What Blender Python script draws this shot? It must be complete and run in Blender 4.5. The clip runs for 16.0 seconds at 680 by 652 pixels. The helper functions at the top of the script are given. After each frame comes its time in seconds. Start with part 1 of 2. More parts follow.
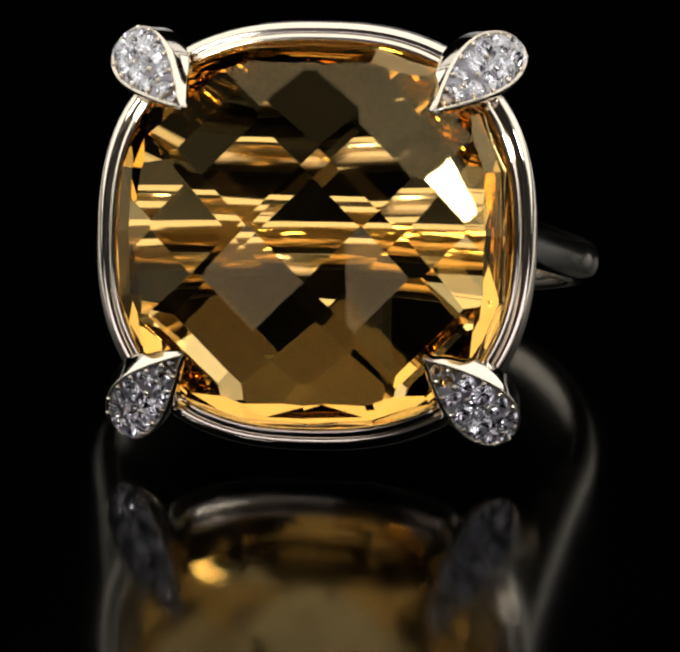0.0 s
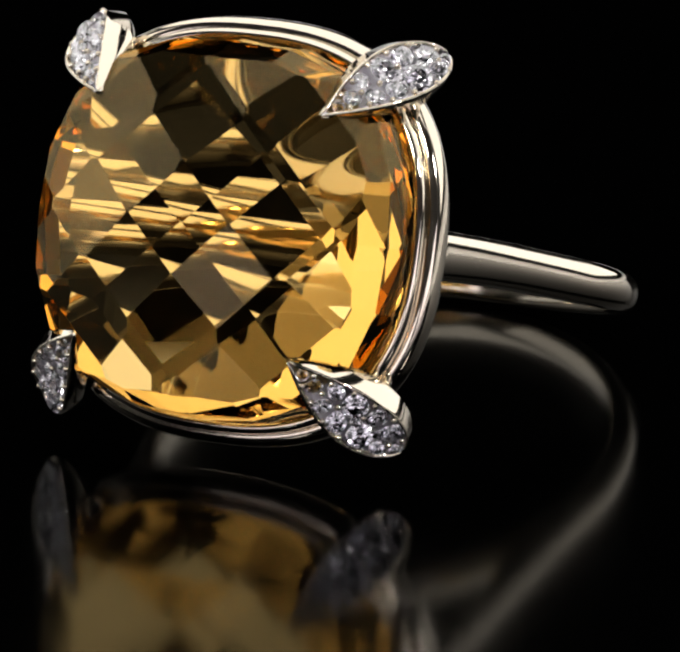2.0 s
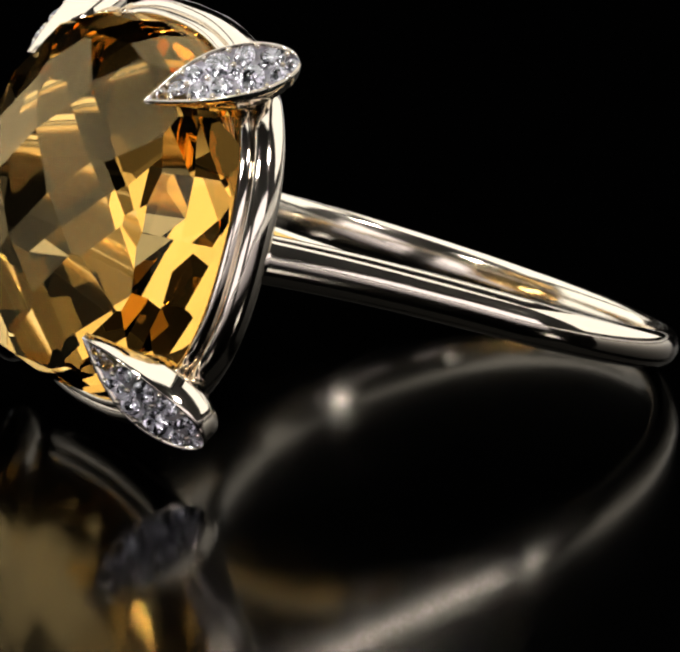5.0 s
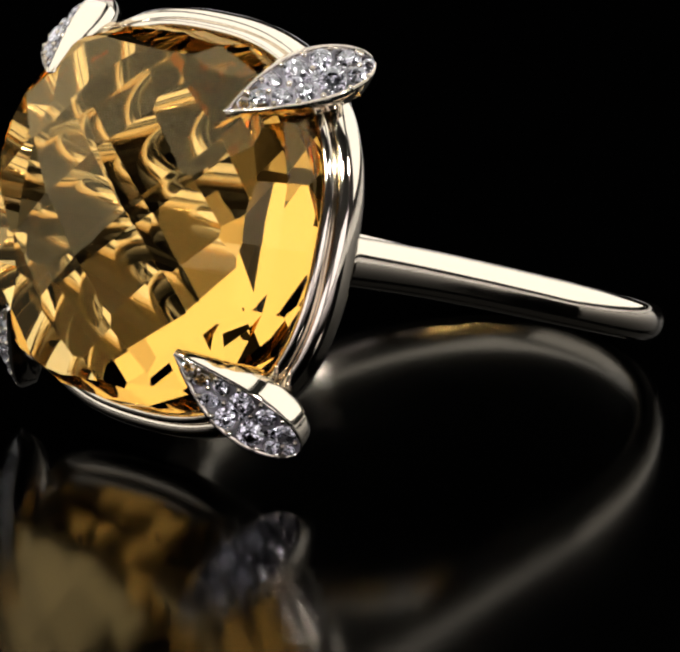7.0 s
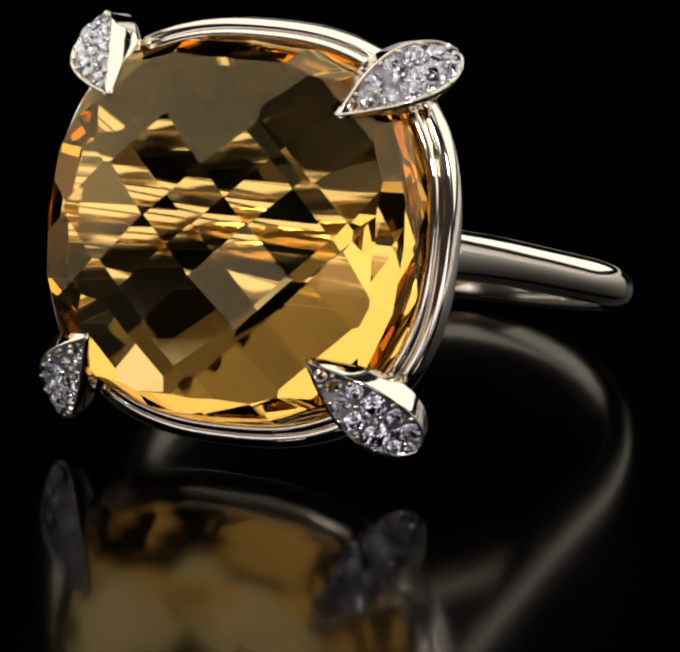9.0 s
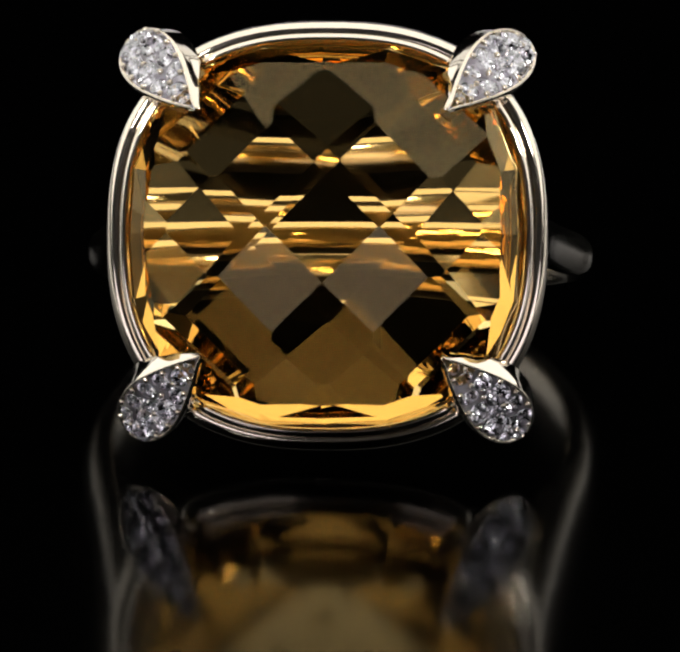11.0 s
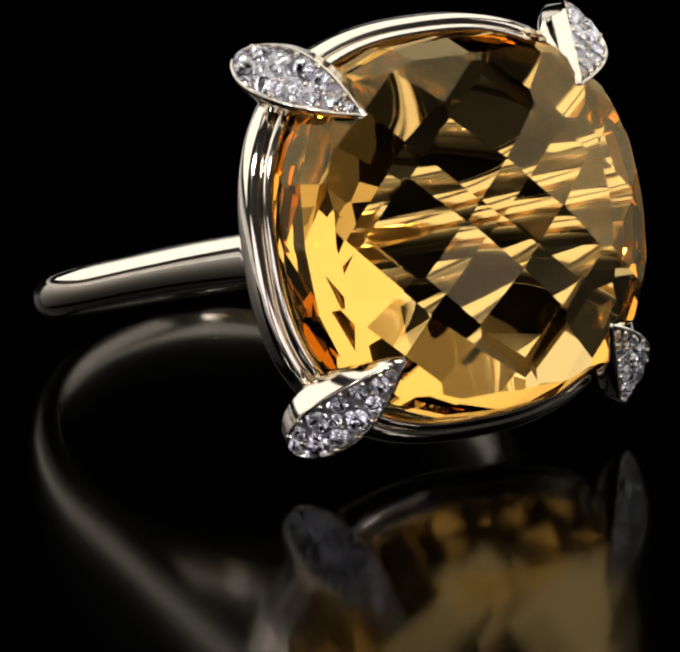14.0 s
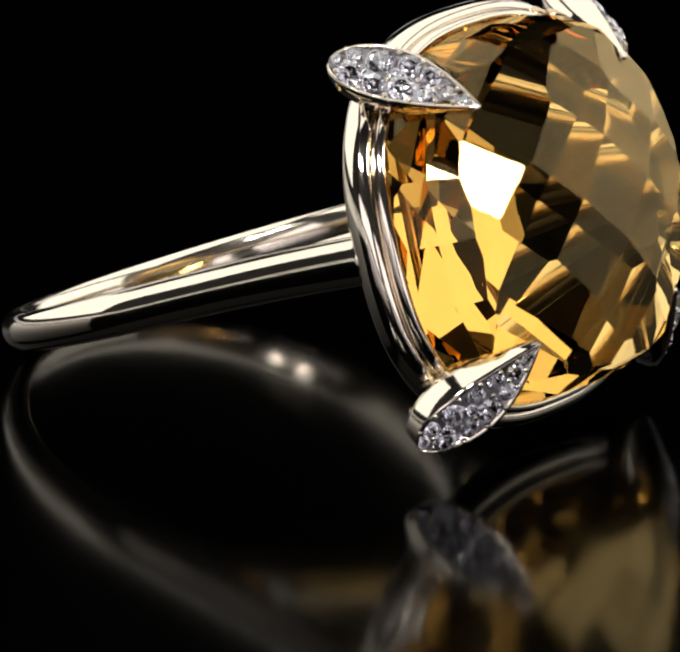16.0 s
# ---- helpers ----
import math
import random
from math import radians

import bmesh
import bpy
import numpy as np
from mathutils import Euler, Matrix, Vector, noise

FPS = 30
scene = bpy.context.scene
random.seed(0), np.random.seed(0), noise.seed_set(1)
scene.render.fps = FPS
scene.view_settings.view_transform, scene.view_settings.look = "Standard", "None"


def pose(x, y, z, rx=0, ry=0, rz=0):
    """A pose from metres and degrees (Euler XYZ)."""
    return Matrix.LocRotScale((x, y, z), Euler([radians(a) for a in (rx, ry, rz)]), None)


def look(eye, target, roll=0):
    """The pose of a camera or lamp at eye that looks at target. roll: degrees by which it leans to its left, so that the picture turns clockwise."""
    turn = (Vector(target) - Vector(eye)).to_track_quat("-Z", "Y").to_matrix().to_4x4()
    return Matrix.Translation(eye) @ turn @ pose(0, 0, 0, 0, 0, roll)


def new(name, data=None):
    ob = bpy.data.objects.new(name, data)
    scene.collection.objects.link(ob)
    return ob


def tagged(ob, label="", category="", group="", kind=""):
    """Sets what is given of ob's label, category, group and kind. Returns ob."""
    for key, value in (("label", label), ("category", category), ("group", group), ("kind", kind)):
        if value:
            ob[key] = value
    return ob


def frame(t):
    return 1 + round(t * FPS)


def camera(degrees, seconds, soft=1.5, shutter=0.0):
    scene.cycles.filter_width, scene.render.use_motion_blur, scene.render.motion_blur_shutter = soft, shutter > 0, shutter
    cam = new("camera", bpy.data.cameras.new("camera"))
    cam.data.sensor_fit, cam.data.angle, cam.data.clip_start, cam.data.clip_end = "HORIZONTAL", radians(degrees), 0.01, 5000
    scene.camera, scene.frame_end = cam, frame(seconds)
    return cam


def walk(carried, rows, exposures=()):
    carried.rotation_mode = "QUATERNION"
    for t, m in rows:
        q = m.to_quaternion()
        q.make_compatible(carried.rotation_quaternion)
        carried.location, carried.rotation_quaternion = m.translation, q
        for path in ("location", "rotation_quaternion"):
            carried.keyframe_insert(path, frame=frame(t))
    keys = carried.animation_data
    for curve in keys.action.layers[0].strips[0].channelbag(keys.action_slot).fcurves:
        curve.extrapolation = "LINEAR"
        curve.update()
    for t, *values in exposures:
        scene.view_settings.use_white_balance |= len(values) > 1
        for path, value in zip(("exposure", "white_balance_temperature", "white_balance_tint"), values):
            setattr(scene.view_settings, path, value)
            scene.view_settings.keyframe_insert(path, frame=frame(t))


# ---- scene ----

U = 0.0048            # half the gap between the claw tips, 4.8 mm: the ring's module


def mod(x, y, z):
    """A point of the ring, from modules to metres."""
    return Vector((x, y, z)) * U


# ---- camera: a macro lens on a tripod ----
cam = camera(7.0, 16.0, soft=2.7)
EYE = pose(0, -43.737 * U, 13.357 * U) @ pose(0, 0, 0, 0, 0, -0.1542) @ pose(0, 0, 0, -16.4056) @ pose(0, 0, 0, 0, -0.1494) @ pose(0, 0, 0, 90)
walk(cam, [(0, EYE), (16, EYE)], exposures=[(0, 0.72), (16, 0.72)])

# ---- world: an unlit studio ----
world = bpy.data.worlds.new("studio_dark")
scene.world = world
world.use_nodes = True
world.node_tree.nodes["Background"].inputs["Color"].default_value = (0.0, 0.0, 0.0, 1)


# ---- materials ----
def material(name):
    m = bpy.data.materials.new(name)
    m.use_nodes = True
    nt = m.node_tree
    return m, nt, nt.nodes["Principled BSDF"], nt.nodes["Material Output"]


def noise_on(nt, scale, detail=4.0, stretch=(1, 1, 1)):
    co = nt.nodes.new("ShaderNodeTexCoord")
    mp = nt.nodes.new("ShaderNodeMapping")
    mp.inputs["Scale"].default_value = stretch
    nz = nt.nodes.new("ShaderNodeTexNoise")
    nz.inputs["Scale"].default_value, nz.inputs["Detail"].default_value = scale, detail
    nt.links.new(co.outputs["Object"], mp.inputs["Vector"])
    nt.links.new(mp.outputs["Vector"], nz.inputs["Vector"])
    return nz.outputs["Fac"]


def ranged(nt, value, low, high):
    mr = nt.nodes.new("ShaderNodeMapRange")
    mr.inputs["To Min"].default_value, mr.inputs["To Max"].default_value = low, high
    nt.links.new(value, mr.inputs["Value"])
    return mr.outputs["Result"]


def bumped(nt, bsdf, value, strength, distance):
    b = nt.nodes.new("ShaderNodeBump")
    b.inputs["Strength"].default_value, b.inputs["Distance"].default_value = strength, distance
    nt.links.new(value, b.inputs["Height"])
    nt.links.new(b.outputs["Normal"], bsdf.inputs["Normal"])


def gold(name, color, low, high):
    m, nt, b, _ = material(name)
    b.inputs["Base Color"].default_value = (*color, 1)
    b.inputs["Metallic"].default_value = 1.0
    nt.links.new(ranged(nt, noise_on(nt, 900), low, high), b.inputs["Roughness"])
    bumped(nt, b, noise_on(nt, 350, 3.0), 0.06, 0.0001)
    return m


GOLD = gold("polished_pale_gold", (0.72, 0.635, 0.515), 0.04, 0.11)
SATIN = gold("satin_pale_gold", (0.80, 0.71, 0.57), 0.11, 0.19)
RHODIUM = gold("bright_cut_white_gold", (0.94, 0.91, 0.95), 0.38, 0.58)


def crystal(name, color, inner, ior):
    """A cut stone: colour taken up where light passes in and out, and a little at every inner mirror facet."""
    m, nt, b, out = material(name)
    f = nt.nodes.new("ShaderNodeFresnel")
    f.inputs["IOR"].default_value = ior
    g = nt.nodes.new("ShaderNodeBsdfGlossy")
    g.inputs["Color"].default_value = (*inner, 1)
    g.inputs["Roughness"].default_value = 0.0
    r = nt.nodes.new("ShaderNodeBsdfRefraction")
    r.inputs["Color"].default_value = (*color, 1)
    r.inputs["Roughness"].default_value = 0.0
    r.inputs["IOR"].default_value = ior
    mix = nt.nodes.new("ShaderNodeMixShader")
    nt.links.new(f.outputs["Fac"], mix.inputs["Fac"])
    nt.links.new(r.outputs["BSDF"], mix.inputs[1])
    nt.links.new(g.outputs["BSDF"], mix.inputs[2])
    nt.links.new(mix.outputs["Shader"], out.inputs["Surface"])
    nt.nodes.remove(b)
    return m


CITRINE = crystal("citrine", (0.98, 0.82, 0.51), (0.99, 0.735, 0.36), 1.55)
DIAMOND = crystal("diamond", (0.99, 0.98, 1.0), (1.0, 1.0, 1.0), 2.42)


def black_acrylic():
    m, nt, b, _ = material("black_satin_acrylic")
    b.inputs["Base Color"].default_value = (0.0001, 0.0001, 0.0001, 1)
    b.inputs["IOR"].default_value = 1.145
    nt.links.new(ranged(nt, noise_on(nt, 120), 0.095, 0.125), b.inputs["Roughness"])
    bumped(nt, b, noise_on(nt, 1800, 2.0), 0.05, 0.00004)
    return m


def matte_black(name, value=0.006):
    m, nt, b, _ = material(name)
    b.inputs["Roughness"].default_value = 0.95
    b.inputs["Specular IOR Level"].default_value = 0.05
    cr = nt.nodes.new("ShaderNodeCombineColor")
    v = ranged(nt, noise_on(nt, 40), value * 0.6, value * 1.4)
    for k in ("Red", "Green", "Blue"):
        nt.links.new(v, cr.inputs[k])
    nt.links.new(cr.outputs["Color"], b.inputs["Base Color"])
    return m


def glowing(name, color, strength):
    m, nt, b, out = material(name)
    e = nt.nodes.new("ShaderNodeEmission")
    e.inputs["Color"].default_value = (*color, 1)
    e.inputs["Strength"].default_value = strength
    nt.links.new(e.outputs["Emission"], out.inputs["Surface"])
    nt.nodes.remove(b)
    return m


ACRYLIC = black_acrylic()
VELVET = matte_black("black_velvet", 0.0022)
HOUSING = matte_black("black_lamp_housing", 0.02)
CARD, _nt, _b, _ = material("pale_grey_laminate")
_b.inputs["Roughness"].default_value = 0.6
_b.inputs["Base Color"].default_value = (0.5, 0.5, 0.5, 1)
bumped(_nt, _b, noise_on(_nt, 600), 0.1, 0.0002)
# grey of the added bounce walls, which lift the stone's dark facets
BOUNCE, _nt, _b, _ = material("grey_bounce_paint")
_b.inputs["Roughness"].default_value = 0.8
_b.inputs["Base Color"].default_value = (0.34, 0.34, 0.35, 1)
bumped(_nt, _b, noise_on(_nt, 250), 0.15, 0.0006)
SOFT = glowing("softbox_cloth", (1.0, 0.985, 0.955), 1.0)
DIM = glowing("dimmed_softbox_cloth", (1.0, 0.985, 0.955), 0.65)
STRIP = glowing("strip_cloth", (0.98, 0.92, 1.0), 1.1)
LED = glowing("led_lens", (1.0, 0.97, 0.95), 50.0)


# ---- mesh helpers ----
def mesh_of(bm, name, mat, smooth=False):
    bmesh.ops.recalc_face_normals(bm, faces=bm.faces)
    me = bpy.data.meshes.new(name)
    bm.to_mesh(me)
    bm.free()
    me.materials.append(mat)
    if smooth:
        me.polygons.foreach_set("use_smooth", [p.loop_total <= 4 for p in me.polygons])
    return me


def part(name, bm, mat, parent, label="", m=None, smooth=False):
    ob = new(name, mesh_of(bm, name, mat, smooth))
    ob.parent = parent
    if m is not None:
        ob.matrix_local = m
    return tagged(ob, label)


def box(bm, size, at=(0, 0, 0)):
    made = bmesh.ops.create_cube(bm, size=1.0)
    for v in made["verts"]:
        v.co = Vector((v.co.x * size[0] + at[0], v.co.y * size[1] + at[1], v.co.z * size[2] + at[2]))


def loft(bm, rings, closed=False):
    """Skin between rings of points; the ends are capped unless the run is closed."""
    rows = [[bm.verts.new(p) for p in r] for r in rings]
    n = len(rows[0])
    for a, b in zip(rows, rows[1:] + (rows[:1] if closed else [])):
        for i in range(n):
            bm.faces.new((a[i], a[(i + 1) % n], b[(i + 1) % n], b[i]))
    if not closed:
        bm.faces.new(rows[0][::-1])
        bm.faces.new(rows[-1])


def hull_of_planes(planes, size):
    """The solid that all the planes (point, outward normal) leave of a block."""
    bm = bmesh.new()
    box(bm, (size, size, size))
    for p, n in planes:
        geom = bm.verts[:] + bm.edges[:] + bm.faces[:]
        cut = bmesh.ops.bisect_plane(bm, geom=geom, dist=1e-9, plane_co=p, plane_no=n, clear_outer=True)
        edges = [e for e in cut["geom_cut"] if isinstance(e, bmesh.types.BMEdge)]
        if len(edges) > 2:
            bmesh.ops.contextual_create(bm, geom=edges)
    bmesh.ops.remove_doubles(bm, verts=bm.verts, dist=1e-7)
    return bm


# ---- the studio ----
def ground():
    bm = bmesh.new()
    box(bm, (1.6, 1.6, 0.02), (0, 0, -0.013))
    ob = new("ground", mesh_of(bm, "ground", CARD))
    return tagged(ob, "matt pale grey table top under the black plate", "table top", kind="structure")


def plate():
    bm = bmesh.new()
    box(bm, (0.100, 0.205, 0.003), (0, 0.0, -0.0017))
    bmesh.ops.bevel(bm, geom=bm.edges[:], offset=0.0004, segments=2, affect="EDGES")
    ob = new("acrylic_plate", mesh_of(bm, "acrylic_plate", ACRYLIC))
    return tagged(ob, "glossy black acrylic plate mirroring the ring softly", "display plate", kind="thing")


def curtain(name, size, m):
    bm = bmesh.new()
    n = 60
    rows = []
    for i in range(n + 1):
        x = (i / n - 0.5) * size[0]
        y = 0.012 * math.sin(i * 1.1) + 0.006 * math.sin(i * 2.7)
        rows.append([(x, y, 0), (x, y, size[1]), (x, y + 0.004, size[1]), (x, y + 0.004, 0)])
    loft(bm, rows)
    ob = new(name, mesh_of(bm, name, VELVET, True))
    ob.matrix_world = m
    return tagged(ob, "black velvet curtain closing the dark studio", "backdrop", kind="structure")


def bounce_wall(name, size, at):
    bm = bmesh.new()
    box(bm, size, at)
    ob = new(name, mesh_of(bm, name, BOUNCE))
    return tagged(ob, "unseen plain grey wall added to bounce fill light", "wall", kind="structure")


ground()
plate()
curtain("backdrop", (1.6, 1.2), pose(0, 0.75, -0.02))
# unseen walls and ceiling, added to throw fill light back at the ring
bounce_wall("bounce_south", (1.64, 0.04, 1.2), (0, -0.79, 0.58))
bounce_wall("bounce_west", (0.04, 1.6, 1.2), (-0.82, -0.01, 0.58))
bounce_wall("bounce_east", (0.04, 1.6, 1.2), (0.82, -0.01, 0.58))
bounce_wall("bounce_ceiling", (1.68, 1.62, 0.04), (0, 0, 1.20))


def pole(base, m, x, y, top):
    bm = bmesh.new()
    ring_at = lambda r, z: [(x + r * math.cos(i * math.tau / 12), y + r * math.sin(i * math.tau / 12), z) for i in range(12)]
    loft(bm, [ring_at(0.02, 0), ring_at(0.02, 0.003), ring_at(0.004, 0.006), ring_at(0.004, top)])
    part("pole", bm, HOUSING, base, "", m.inverted())


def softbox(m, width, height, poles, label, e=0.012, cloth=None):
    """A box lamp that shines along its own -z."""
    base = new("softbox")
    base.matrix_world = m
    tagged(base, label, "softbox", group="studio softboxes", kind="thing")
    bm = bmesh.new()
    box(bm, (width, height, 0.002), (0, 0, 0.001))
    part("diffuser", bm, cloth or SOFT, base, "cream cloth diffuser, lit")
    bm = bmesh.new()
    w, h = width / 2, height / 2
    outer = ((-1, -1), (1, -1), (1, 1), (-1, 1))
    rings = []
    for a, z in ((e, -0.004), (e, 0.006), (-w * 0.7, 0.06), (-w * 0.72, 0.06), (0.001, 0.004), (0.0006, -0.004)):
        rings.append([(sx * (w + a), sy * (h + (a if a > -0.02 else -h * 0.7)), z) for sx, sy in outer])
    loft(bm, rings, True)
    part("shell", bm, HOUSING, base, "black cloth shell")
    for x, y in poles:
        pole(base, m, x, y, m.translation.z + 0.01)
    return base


def led_lamp(eye, target, radius):
    base = new("led_lamp")
    base.matrix_world = look(eye, target)
    tagged(base, "small black spot lamp with a bright white lens", "lamp", group="studio spot lamps", kind="thing")
    bm = bmesh.new()
    bmesh.ops.create_cone(bm, cap_ends=True, segments=24, radius1=radius, radius2=radius, depth=0.002)
    part("lens", bm, LED, base, "white glowing lens")
    bm = bmesh.new()
    ring = lambda r, z: [(r * math.cos(i * math.tau / 24), r * math.sin(i * math.tau / 24), z) for i in range(24)]
    loft(bm, [ring(radius * 1.02, -0.004), ring(radius * 1.25, -0.004), ring(radius * 1.25, 0.02), ring(radius * 0.7, 0.03), ring(radius * 0.6, 0.028), ring(radius * 1.02, 0.01)], True)
    part("housing", bm, HOUSING, base)
    back = Vector(eye) + (Vector(eye) - Vector(target)).normalized() * 0.02
    pole(base, base.matrix_basis, back.x, back.y, back.z)
    return base


softbox(pose(0, 0.13, 0.26), 0.42, 0.58, [(-0.25, -0.19), (0.25, -0.19), (-0.25, 0.44), (0.25, 0.44)], "wide cream softbox held flat over the ring")
for side in (-1, 1):
    softbox(pose(side * 0.27, 0.165, 0.138, 90, 0, side * 90), 0.48, 0.22, [(side * 0.30, -0.02), (side * 0.30, 0.37)], "upright cream softbox beside the ring")
for side in (-1, 1):
    softbox(look((side * 0.25, 0.45, 0.220), (0, 0, 0.200)), 0.22, 0.18, [(side * 0.16, 0.48), (side * 0.34, 0.48)], "upright cream softbox behind the ring", cloth=DIM)
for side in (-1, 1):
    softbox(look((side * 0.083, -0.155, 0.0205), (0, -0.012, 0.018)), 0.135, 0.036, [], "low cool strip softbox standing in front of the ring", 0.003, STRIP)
for az, el, size in ((-39.0, 30.2, 0.0178), (-20.5, 32.0, 0.0175), (49.5, 28.8, 0.0200)):
    a, e = radians(az), radians(el)
    led_lamp(Vector((math.sin(a) * math.cos(e), -math.cos(a) * math.cos(e), math.sin(e))) * 0.30 + Vector((0, -0.012, 0.01)), (0, -0.012, 0.01), size)


# ---- the ring ----
ring = new("ring")
tagged(ring, "pale gold cocktail ring with cushion citrine and four pave claws", "ring", kind="thing")
SEAT = Matrix.Translation(mod(0.0818, -2.4719, 1.95)) @ pose(0, 0, 0, 0, -0.6105) @ pose(0, 0, 0, -16.566)


def cushion(a, b, phi, n=2.5):
    c, s = math.cos(phi), math.sin(phi)
    k = (abs(c / a) ** n + abs(s / b) ** n) ** (-1 / n)
    return k * c, k * s


def outline_normal(a, b, phi, n=2.5):
    x, z = cushion(a, b, phi, n)
    g = Vector((math.copysign(abs(x / a) ** (n - 1) / a, x), 0, math.copysign(abs(z / b) ** (n - 1) / b, z)))
    return Vector((x, 0, z)), g.normalized()


def citrine():
    """Checkerboard crown on a dome, tall narrow facets down to the cushion girdle, and a shallower checkerboard pavilion, every facet a true plane."""
    planes = []
    apex, dome, gx, gz = -0.37, 2.75, 0.425, 0.42
    a, b = 1.545, 1.505
    for i in range(-4, 5):
        for j in range(-4, 5):
            x, z = i * gx + 0.015 + {-4: 0.17, -3: 0.06, 3: -0.04, 4: -0.17}.get(i, 0), j * gz + 0.045 + {-4: 0.15, 4: -0.15}.get(j, 0)
            if (i + j) % 2 or abs(x / a) ** 2.5 + abs(z / b) ** 2.5 > 1.56:
                continue
            y = apex + dome - math.sqrt(dome * dome - x * x - z * z)
            far = (min(abs(i), abs(j)), max(abs(i), abs(j)))
            sunk = {(3, 3): 0.10, (2, 2): 0.02}.get(far, 0.0)
            planes.append((mod(x, y + sunk, z), Vector((x * (1 + sunk), y - apex - dome, z * (1 + sunk)))))
    for i in range(48):
        p, n = outline_normal(a, b, (i + 0.5) * math.tau / 48)
        planes.append((p * U, n))
    tiers = ((20, 0.5, -82, 0.62, 1.0), (20, 0.5, -66, 0.33, 0.985), (20, 0.5, 62, 0.72, 1.0), (20, 0.5, 47, 0.88, 0.92))
    for count, turn, tilt, y, inset in tiers:
        for i in range(count):
            p, n = outline_normal(a * inset, b * inset, (i + turn) * math.tau / count)
            t = radians(tilt)
            planes.append(((p + Vector((0, y, 0))) * U, n * math.sin(abs(t)) + Vector((0, math.copysign(math.cos(t), t), 0))))
    deep, bowl, g = 1.40, 2.45, 0.47
    for i in range(-4, 5):
        for j in range(-4, 5):
            x, z = i * g, j * g
            if (i + j) % 2 or math.hypot(x, z) > 1.45:
                continue
            y = deep - bowl + math.sqrt(bowl * bowl - x * x - z * z)
            planes.append((mod(x, y, z), Vector((x, y - deep + bowl, z))))
    return hull_of_planes(planes, 6 * U)


part("citrine", citrine(), CITRINE, ring, "honey-yellow checkerboard-cut cushion citrine", SEAT)


def rail(a, b, depth, ry, rn, lo, hi, steps=40):
    """A bar along the cushion outline between two angles; ry and rn are its half sizes along the depth and outwards."""
    bm = bmesh.new()
    rings = []
    for i in range(steps + 1):
        u = i / steps
        phi = radians(lo + (hi - lo) * u)
        p, n = outline_normal(a, b, phi)
        e = min(1.0, 0.86 + min(u, 1 - u) * steps * 0.14)
        row = []
        for k in range(14):
            q = k * math.tau / 14
            c, s = math.cos(q), math.sin(q)
            c, s = math.copysign(abs(c) ** 0.92, c), math.copysign(abs(s) ** 0.92, s)
            row.append((p + n * (rn * e * c) + Vector((0, depth + ry * e * s, 0))) * U)
        rings.append(row)
    loft(bm, rings)
    return bm


for lo, hi in ((-41, 41), (53.5, 126.5), (139, 221), (233.5, 306.5)):
    part("seat_rail", rail(1.578, 1.536, 0.70, 0.08, 0.048, lo, hi), GOLD, ring, "", SEAT, True)
    part("outer_rail", rail(1.650, 1.602, 0.84, 0.14, 0.085, lo - 3, hi + 3), GOLD, ring, "", SEAT, True)


def band(points, height, depth):
    """A D-shaped bar along a level line of points; height and depth give its half sizes at each of them."""
    bm = bmesh.new()
    rings = []
    for i, (x, y) in enumerate(points):
        (xa, ya), (xb, yb) = points[max(0, i - 1)], points[min(len(points) - 1, i + 1)]
        t = Vector((xb - xa, yb - ya)).normalized()
        u = i / (len(points) - 1)
        hz, hr = height(u), depth(u)
        row = []
        for k in range(24):
            q = k * math.tau / 24
            c, s = math.cos(q), math.sin(q)
            r = hr * (c if c > 0 else 0.6 * math.copysign(abs(c) ** 0.6, c))
            row.append(mod(x + t.y * r, y - t.x * r, -0.031 * (y - 1.8 + math.sqrt((y - 1.8) ** 2 + 0.6)) + hz * s))
        rings.append(row)
    loft(bm, rings)
    for i, f in enumerate(bm.faces):
        if i < (len(rings) - 1) * 24 and 6 <= i % 24 < 18:
            f.material_index = 1
    return bm


def shank_line():
    """From one side rail round the back of the finger hole to the other, with straight shoulders."""
    girth = lambda p: 1.97 + 0.04 * math.cos(2 * p - 1.5)
    arc = [(-0.01 + girth(p) * math.cos(p), 3.605 + girth(p) * math.sin(p)) for p in (radians(-12 + 204 * i / 90) for i in range(91))]
    for end in (0, 1):
        x, y = arc[0] if end == 0 else arc[-1]
        sx = 1 if end == 0 else -1
        bx, by, ax, ay = x - sx * 0.24, y - 1.13, sx * 1.60, 0.80
        steps = [k / 14 for k in range(14)]
        run = [(ax * (1 - u) ** 2 + bx * 2 * u * (1 - u) + x * u * u, ay * (1 - u) ** 2 + by * 2 * u * (1 - u) + y * u * u) for u in steps]
        arc = run + arc if end == 0 else arc + run[::-1]
    return arc


shank = part("shank", band(shank_line(), lambda u: 0.200 - 0.045 * math.sin(math.pi * u), lambda u: 0.105 + 0.03 * min(1.0, 14 * u, 14 * (1 - u))), GOLD, ring, "plain polished pale gold band", SEAT, True)
shank.data.materials.append(SATIN)
under = [(-0.01 + 1.88 * math.cos(p), 3.605 + 1.88 * math.sin(p)) for p in (radians(200 + 140 * i / 50) for i in range(51))]
bridge = part("bridge", band(under, lambda u: 0.13, lambda u: 0.10), SATIN, ring, "gold arch closing the band under the stone", SEAT, True)

bridge.data.materials.append(SATIN)

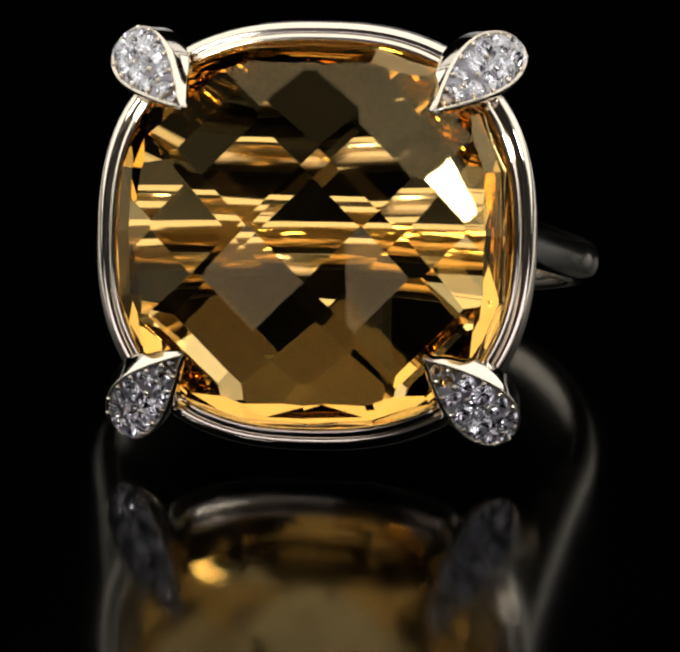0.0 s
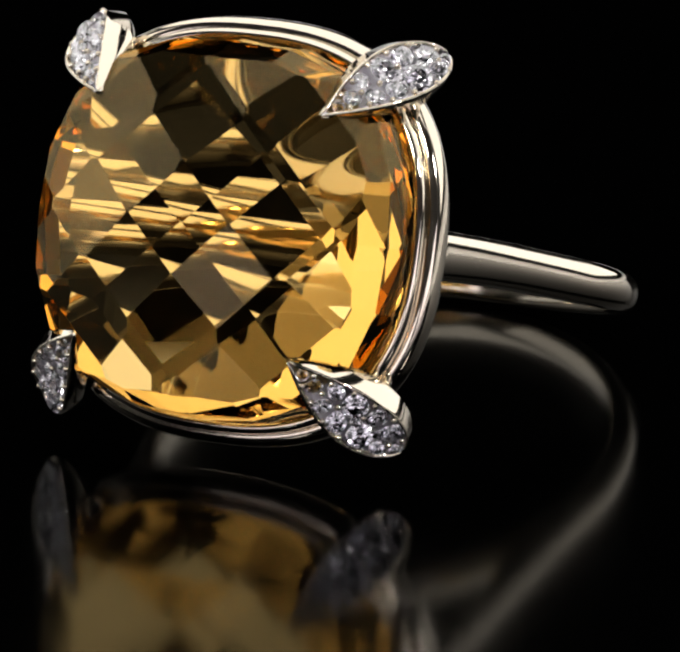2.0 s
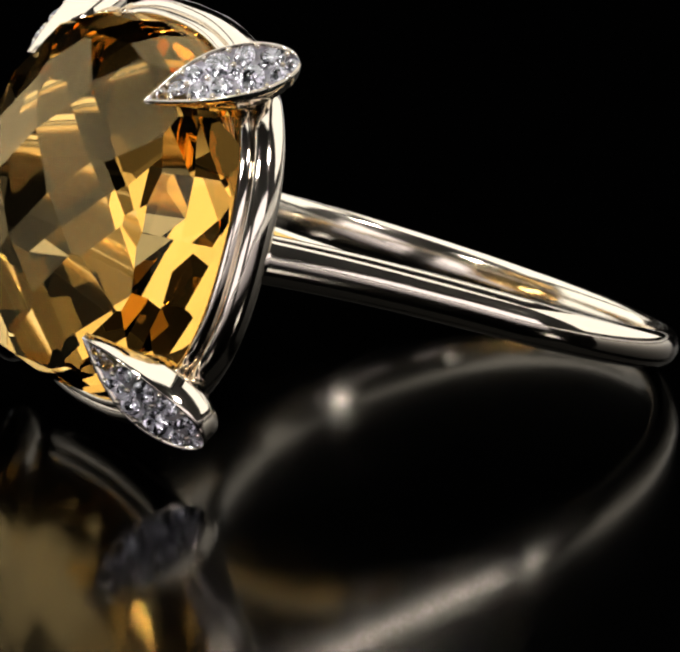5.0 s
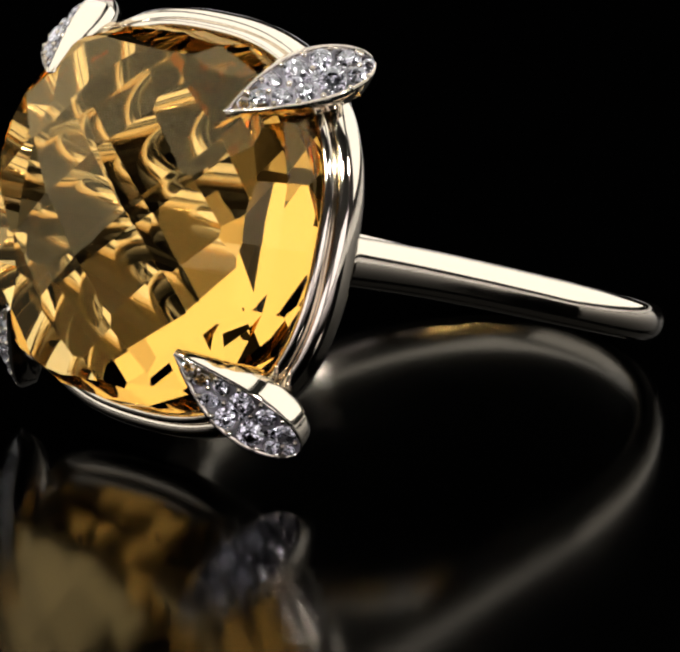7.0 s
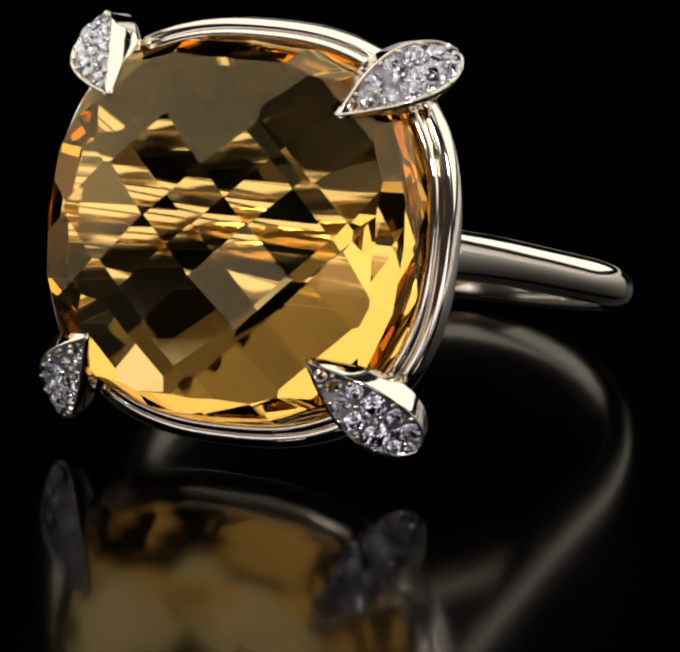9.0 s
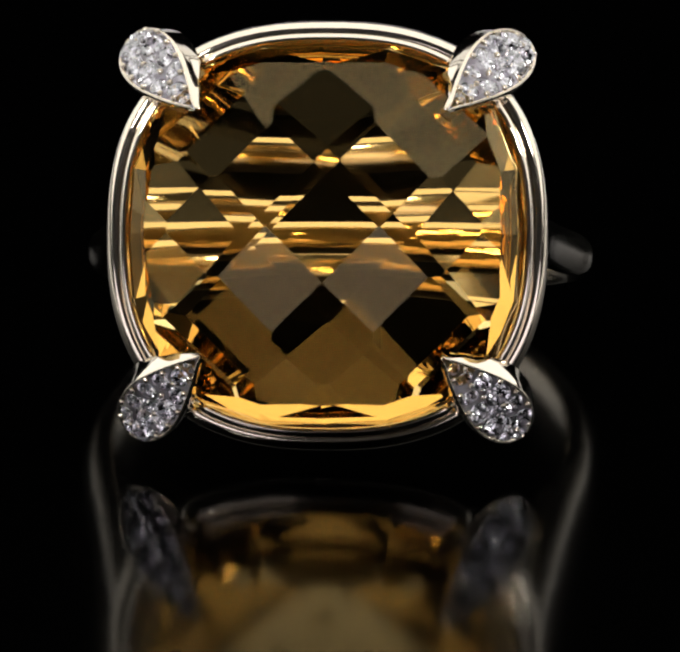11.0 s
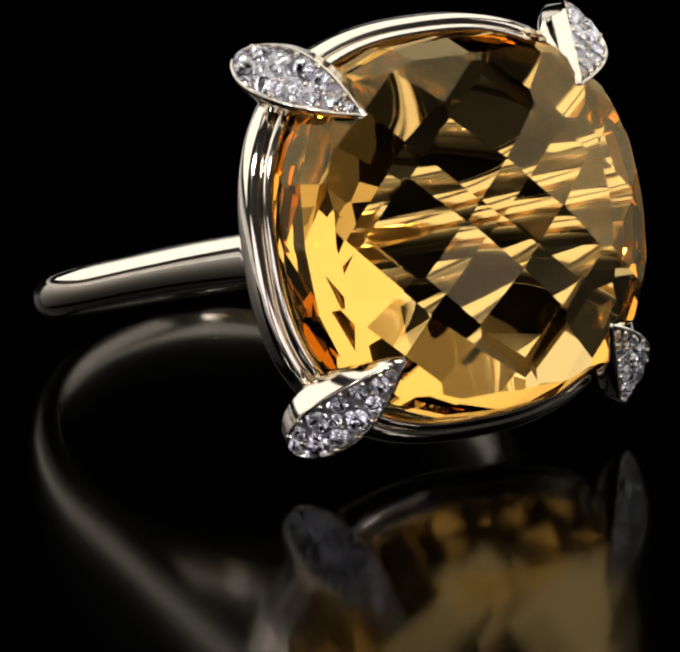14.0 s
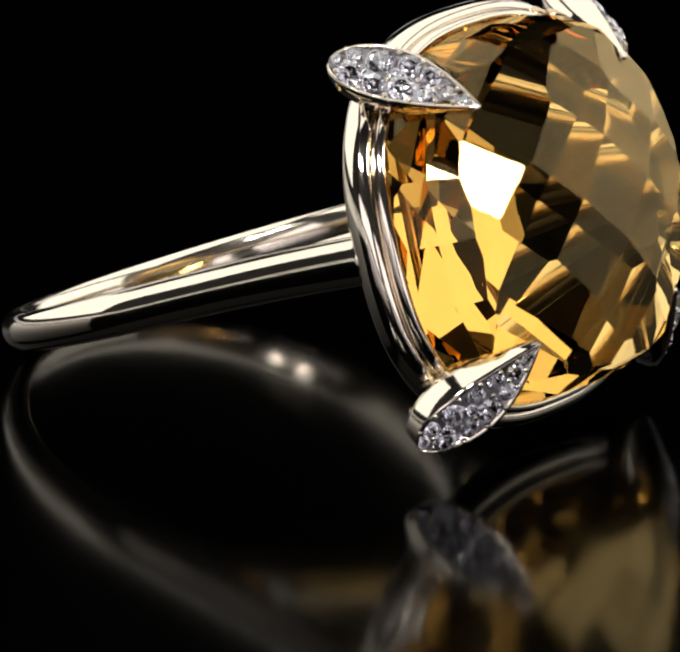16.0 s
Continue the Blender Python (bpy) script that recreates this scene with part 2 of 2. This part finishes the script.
CLAWS = {(-1, 1): (1.0, 1.0), (1, 1): (0.98, 1.0), (-1, -1): (0.9525, 1.0), (1, -1): (0.935, 1.0)}


def claw_frame(sx, sz):
    w = CLAWS[sx, sz][0]
    tip = Vector((sx * w, -0.05, sz * 0.965))
    end = Vector((sx * 1.575, 0.87, sz * (1.57 if sz > 0 else 1.565)))
    d = (end - tip)
    length = d.length
    d.normalize()
    diag = Vector((sx, 0, sz)).normalized()
    n = (diag - d * d.dot(diag)).normalized()
    if n.y > 0:
        n = -n
    return tip, d, n, d.cross(n), length


def claw_width(s):
    if s > 0.62:
        return 0.245 * math.sqrt(max(0.0, 1 - ((s - 0.62) / 0.38) ** 2))
    return 0.245 * math.sin(math.pi * max(s, 0.0) ** 1.35) ** 0.62


def claw_spine(s):
    return 0.10 * math.sin(math.pi * s) - 0.02


def claw(sx, sz):
    tip, d, n, side, length = claw_frame(sx, sz)
    bm = bmesh.new()
    rings = []
    steps = 26
    inward = Vector((-sx, 0, 0)) if sz > 0 else Vector((0, 0, 1))
    lean = math.copysign(0.10, side.dot(inward))
    for i in range(steps + 1):
        s = 0.004 + 0.992 * (0.5 - 0.5 * math.cos(math.pi * i / steps))
        w = max(claw_width(s), 0.012)
        top = claw_spine(s)
        depth = 0.05 + 0.38 * math.sin(math.pi * min(1, s * 0.9 + 0.05)) ** 0.7 * (0.6 + 0.4 * s)
        depth *= 0.4 + 0.6 * min(1.0, s / 0.45)
        inner = max(w - 0.032, w * 0.3)
        sink = 0.10 * min(1, w / 0.13)
        prof = [(-w, top - 0.03), (-w * 0.97, top), (-inner - 0.008, top + 0.004), (-inner, top - sink * 0.4), (-inner * 0.8, top - sink), (0, top - sink), (inner * 0.8, top - sink), (inner, top - sink * 0.4),
                (inner + 0.008, top + 0.004), (w * 0.97, top), (w, top - 0.03), (w * 1.20, top - depth * 0.45), (w * 0.75, top - depth * 0.9), (0, top - depth), (-w * 0.75, top - depth * 0.9), (-w * 1.20, top - depth * 0.45)]
        rings.append([(tip + d * (s * length) + side * (a + lean * max(0.0, top - 0.03 - h) / depth) + n * h) * U for a, h in prof])
    loft(bm, rings)
    for i, f in enumerate(bm.faces):
        if i < steps * 16 and 3 <= i % 16 <= 6:
            f.material_index = 1
    return bm


def brilliant():
    """A round brilliant of radius 1, its table up z, girdle at 0."""
    bm = bmesh.new()
    ring_at = lambda r, z, k, n=8: [bm.verts.new((r * math.cos((i + k) * math.tau / n), r * math.sin((i + k) * math.tau / n), z)) for i in range(n)]
    table, star, girdle, low = ring_at(0.55, 0.32, 0), ring_at(0.78, 0.2, 0.5), ring_at(1.0, 0.03, 0, 16), ring_at(1.0, -0.03, 0, 16)
    bm.faces.new(table)
    culet = bm.verts.new((0, 0, -0.80))
    for i in range(8):
        j = (i + 1) % 8
        bm.faces.new((table[i], table[j], star[i]))
        bm.faces.new((table[j], star[j], girdle[(2 * j) % 16], star[i]))
        a, b, c = girdle[2 * i], girdle[2 * i + 1], girdle[(2 * i + 2) % 16]
        bm.faces.new((star[i], a, b))
        bm.faces.new((star[i], b, c))
    for i in range(16):
        j = (i + 1) % 16
        bm.faces.new((girdle[i], girdle[j], low[j], low[i]))
        bm.faces.new((low[i], low[j], culet))
    return bm


BRILLIANT = mesh_of(brilliant(), "diamond", DIAMOND)
_bm = bmesh.new()
bmesh.ops.create_icosphere(_bm, subdivisions=2, radius=0.026 * U)
BEAD = mesh_of(_bm, "grain", GOLD, True)
PAVE = ((0.125, 0.0, 0.055), (0.225, 0.0, 0.078), (0.355, 0.080, 0.084), (0.345, -0.082, 0.076), (0.505, -0.088, 0.108), (0.500, 0.112, 0.090), (0.590, 0.015, 0.055), (0.685, 0.092, 0.112), (0.675, -0.118, 0.090),
        (0.845, -0.072, 0.104), (0.850, 0.098, 0.072), (0.945, 0.035, 0.055), (0.775, -0.005, 0.050))
BEADS = ((0.175, 0.06), (0.175, -0.06), (0.29, 0.115), (0.285, -0.11), (0.29, 0.0), (0.425, 0.005), (0.43, 0.175), (0.43, -0.175), (0.59, 0.195), (0.59, -0.195), (0.77, 0.195), (0.765, -0.185), (0.915, 0.13), (0.93, -0.07), (0.89, 0.02), (0.60, -0.055))
rnd = random.Random(5)
for sx, sz in CLAWS:
    ob = part("claw", claw(sx, sz), GOLD, ring, "leaf-shaped gold claw paved with small diamonds", SEAT, True)
    ob.data.materials.append(RHODIUM)
    tip, d, n, side, length = claw_frame(sx, sz)
    for s, a in BEADS:
        at = tip + d * (s * length) + side * a + n * (claw_spine(s) - 0.008)
        bead = new("grain", BEAD)
        bead.parent = ob
        bead.matrix_local = Matrix.Translation(at * U)
    for s, a, r in PAVE:
        at = tip + d * (s * length) + side * a + n * (claw_spine(s) - 0.016)
        turn = Matrix((side, d, n)).transposed()
        if turn.determinant() < 0:
            turn = Matrix((-side, d, n)).transposed()
        tilt = Euler((rnd.uniform(-0.25, 0.25), rnd.uniform(-0.25, 0.25), rnd.uniform(0, 1))).to_matrix()
        gem = new("diamond", BRILLIANT)
        gem.parent = ob
        gem.matrix_local = Matrix.Translation(at * U) @ (turn @ tilt).to_4x4() @ Matrix.Diagonal((r * U, r * U, r * U, 1))


def turning(t):
    if t <= 4.3:
        return -5.35 - 10.213 * t
    if t < 6.25:
        return -61.2 + 12.4 * ((t - 5.33) / 1.03) ** 2
    u = t - 11
    return -2.528 + 10.337 * u + 0.0691 * u * u + 0.0099 * u ** 3


def motions():
    times = [0, 0.5, 1, 1.5, 2, 2.5, 3, 3.5, 4, 4.3, 4.6, 5.0, 5.33, 5.66, 6.0, 6.3, 6.5, 7, 7.5, 8, 8.5, 9, 9.5, 10, 10.5, 11, 11.5, 12, 12.5, 13, 13.5, 14, 14.5, 15, 15.5, 16]
    walk(ring, [(t, pose(0, 0, 0, 0, 0, turning(t))) for t in times])


motions()
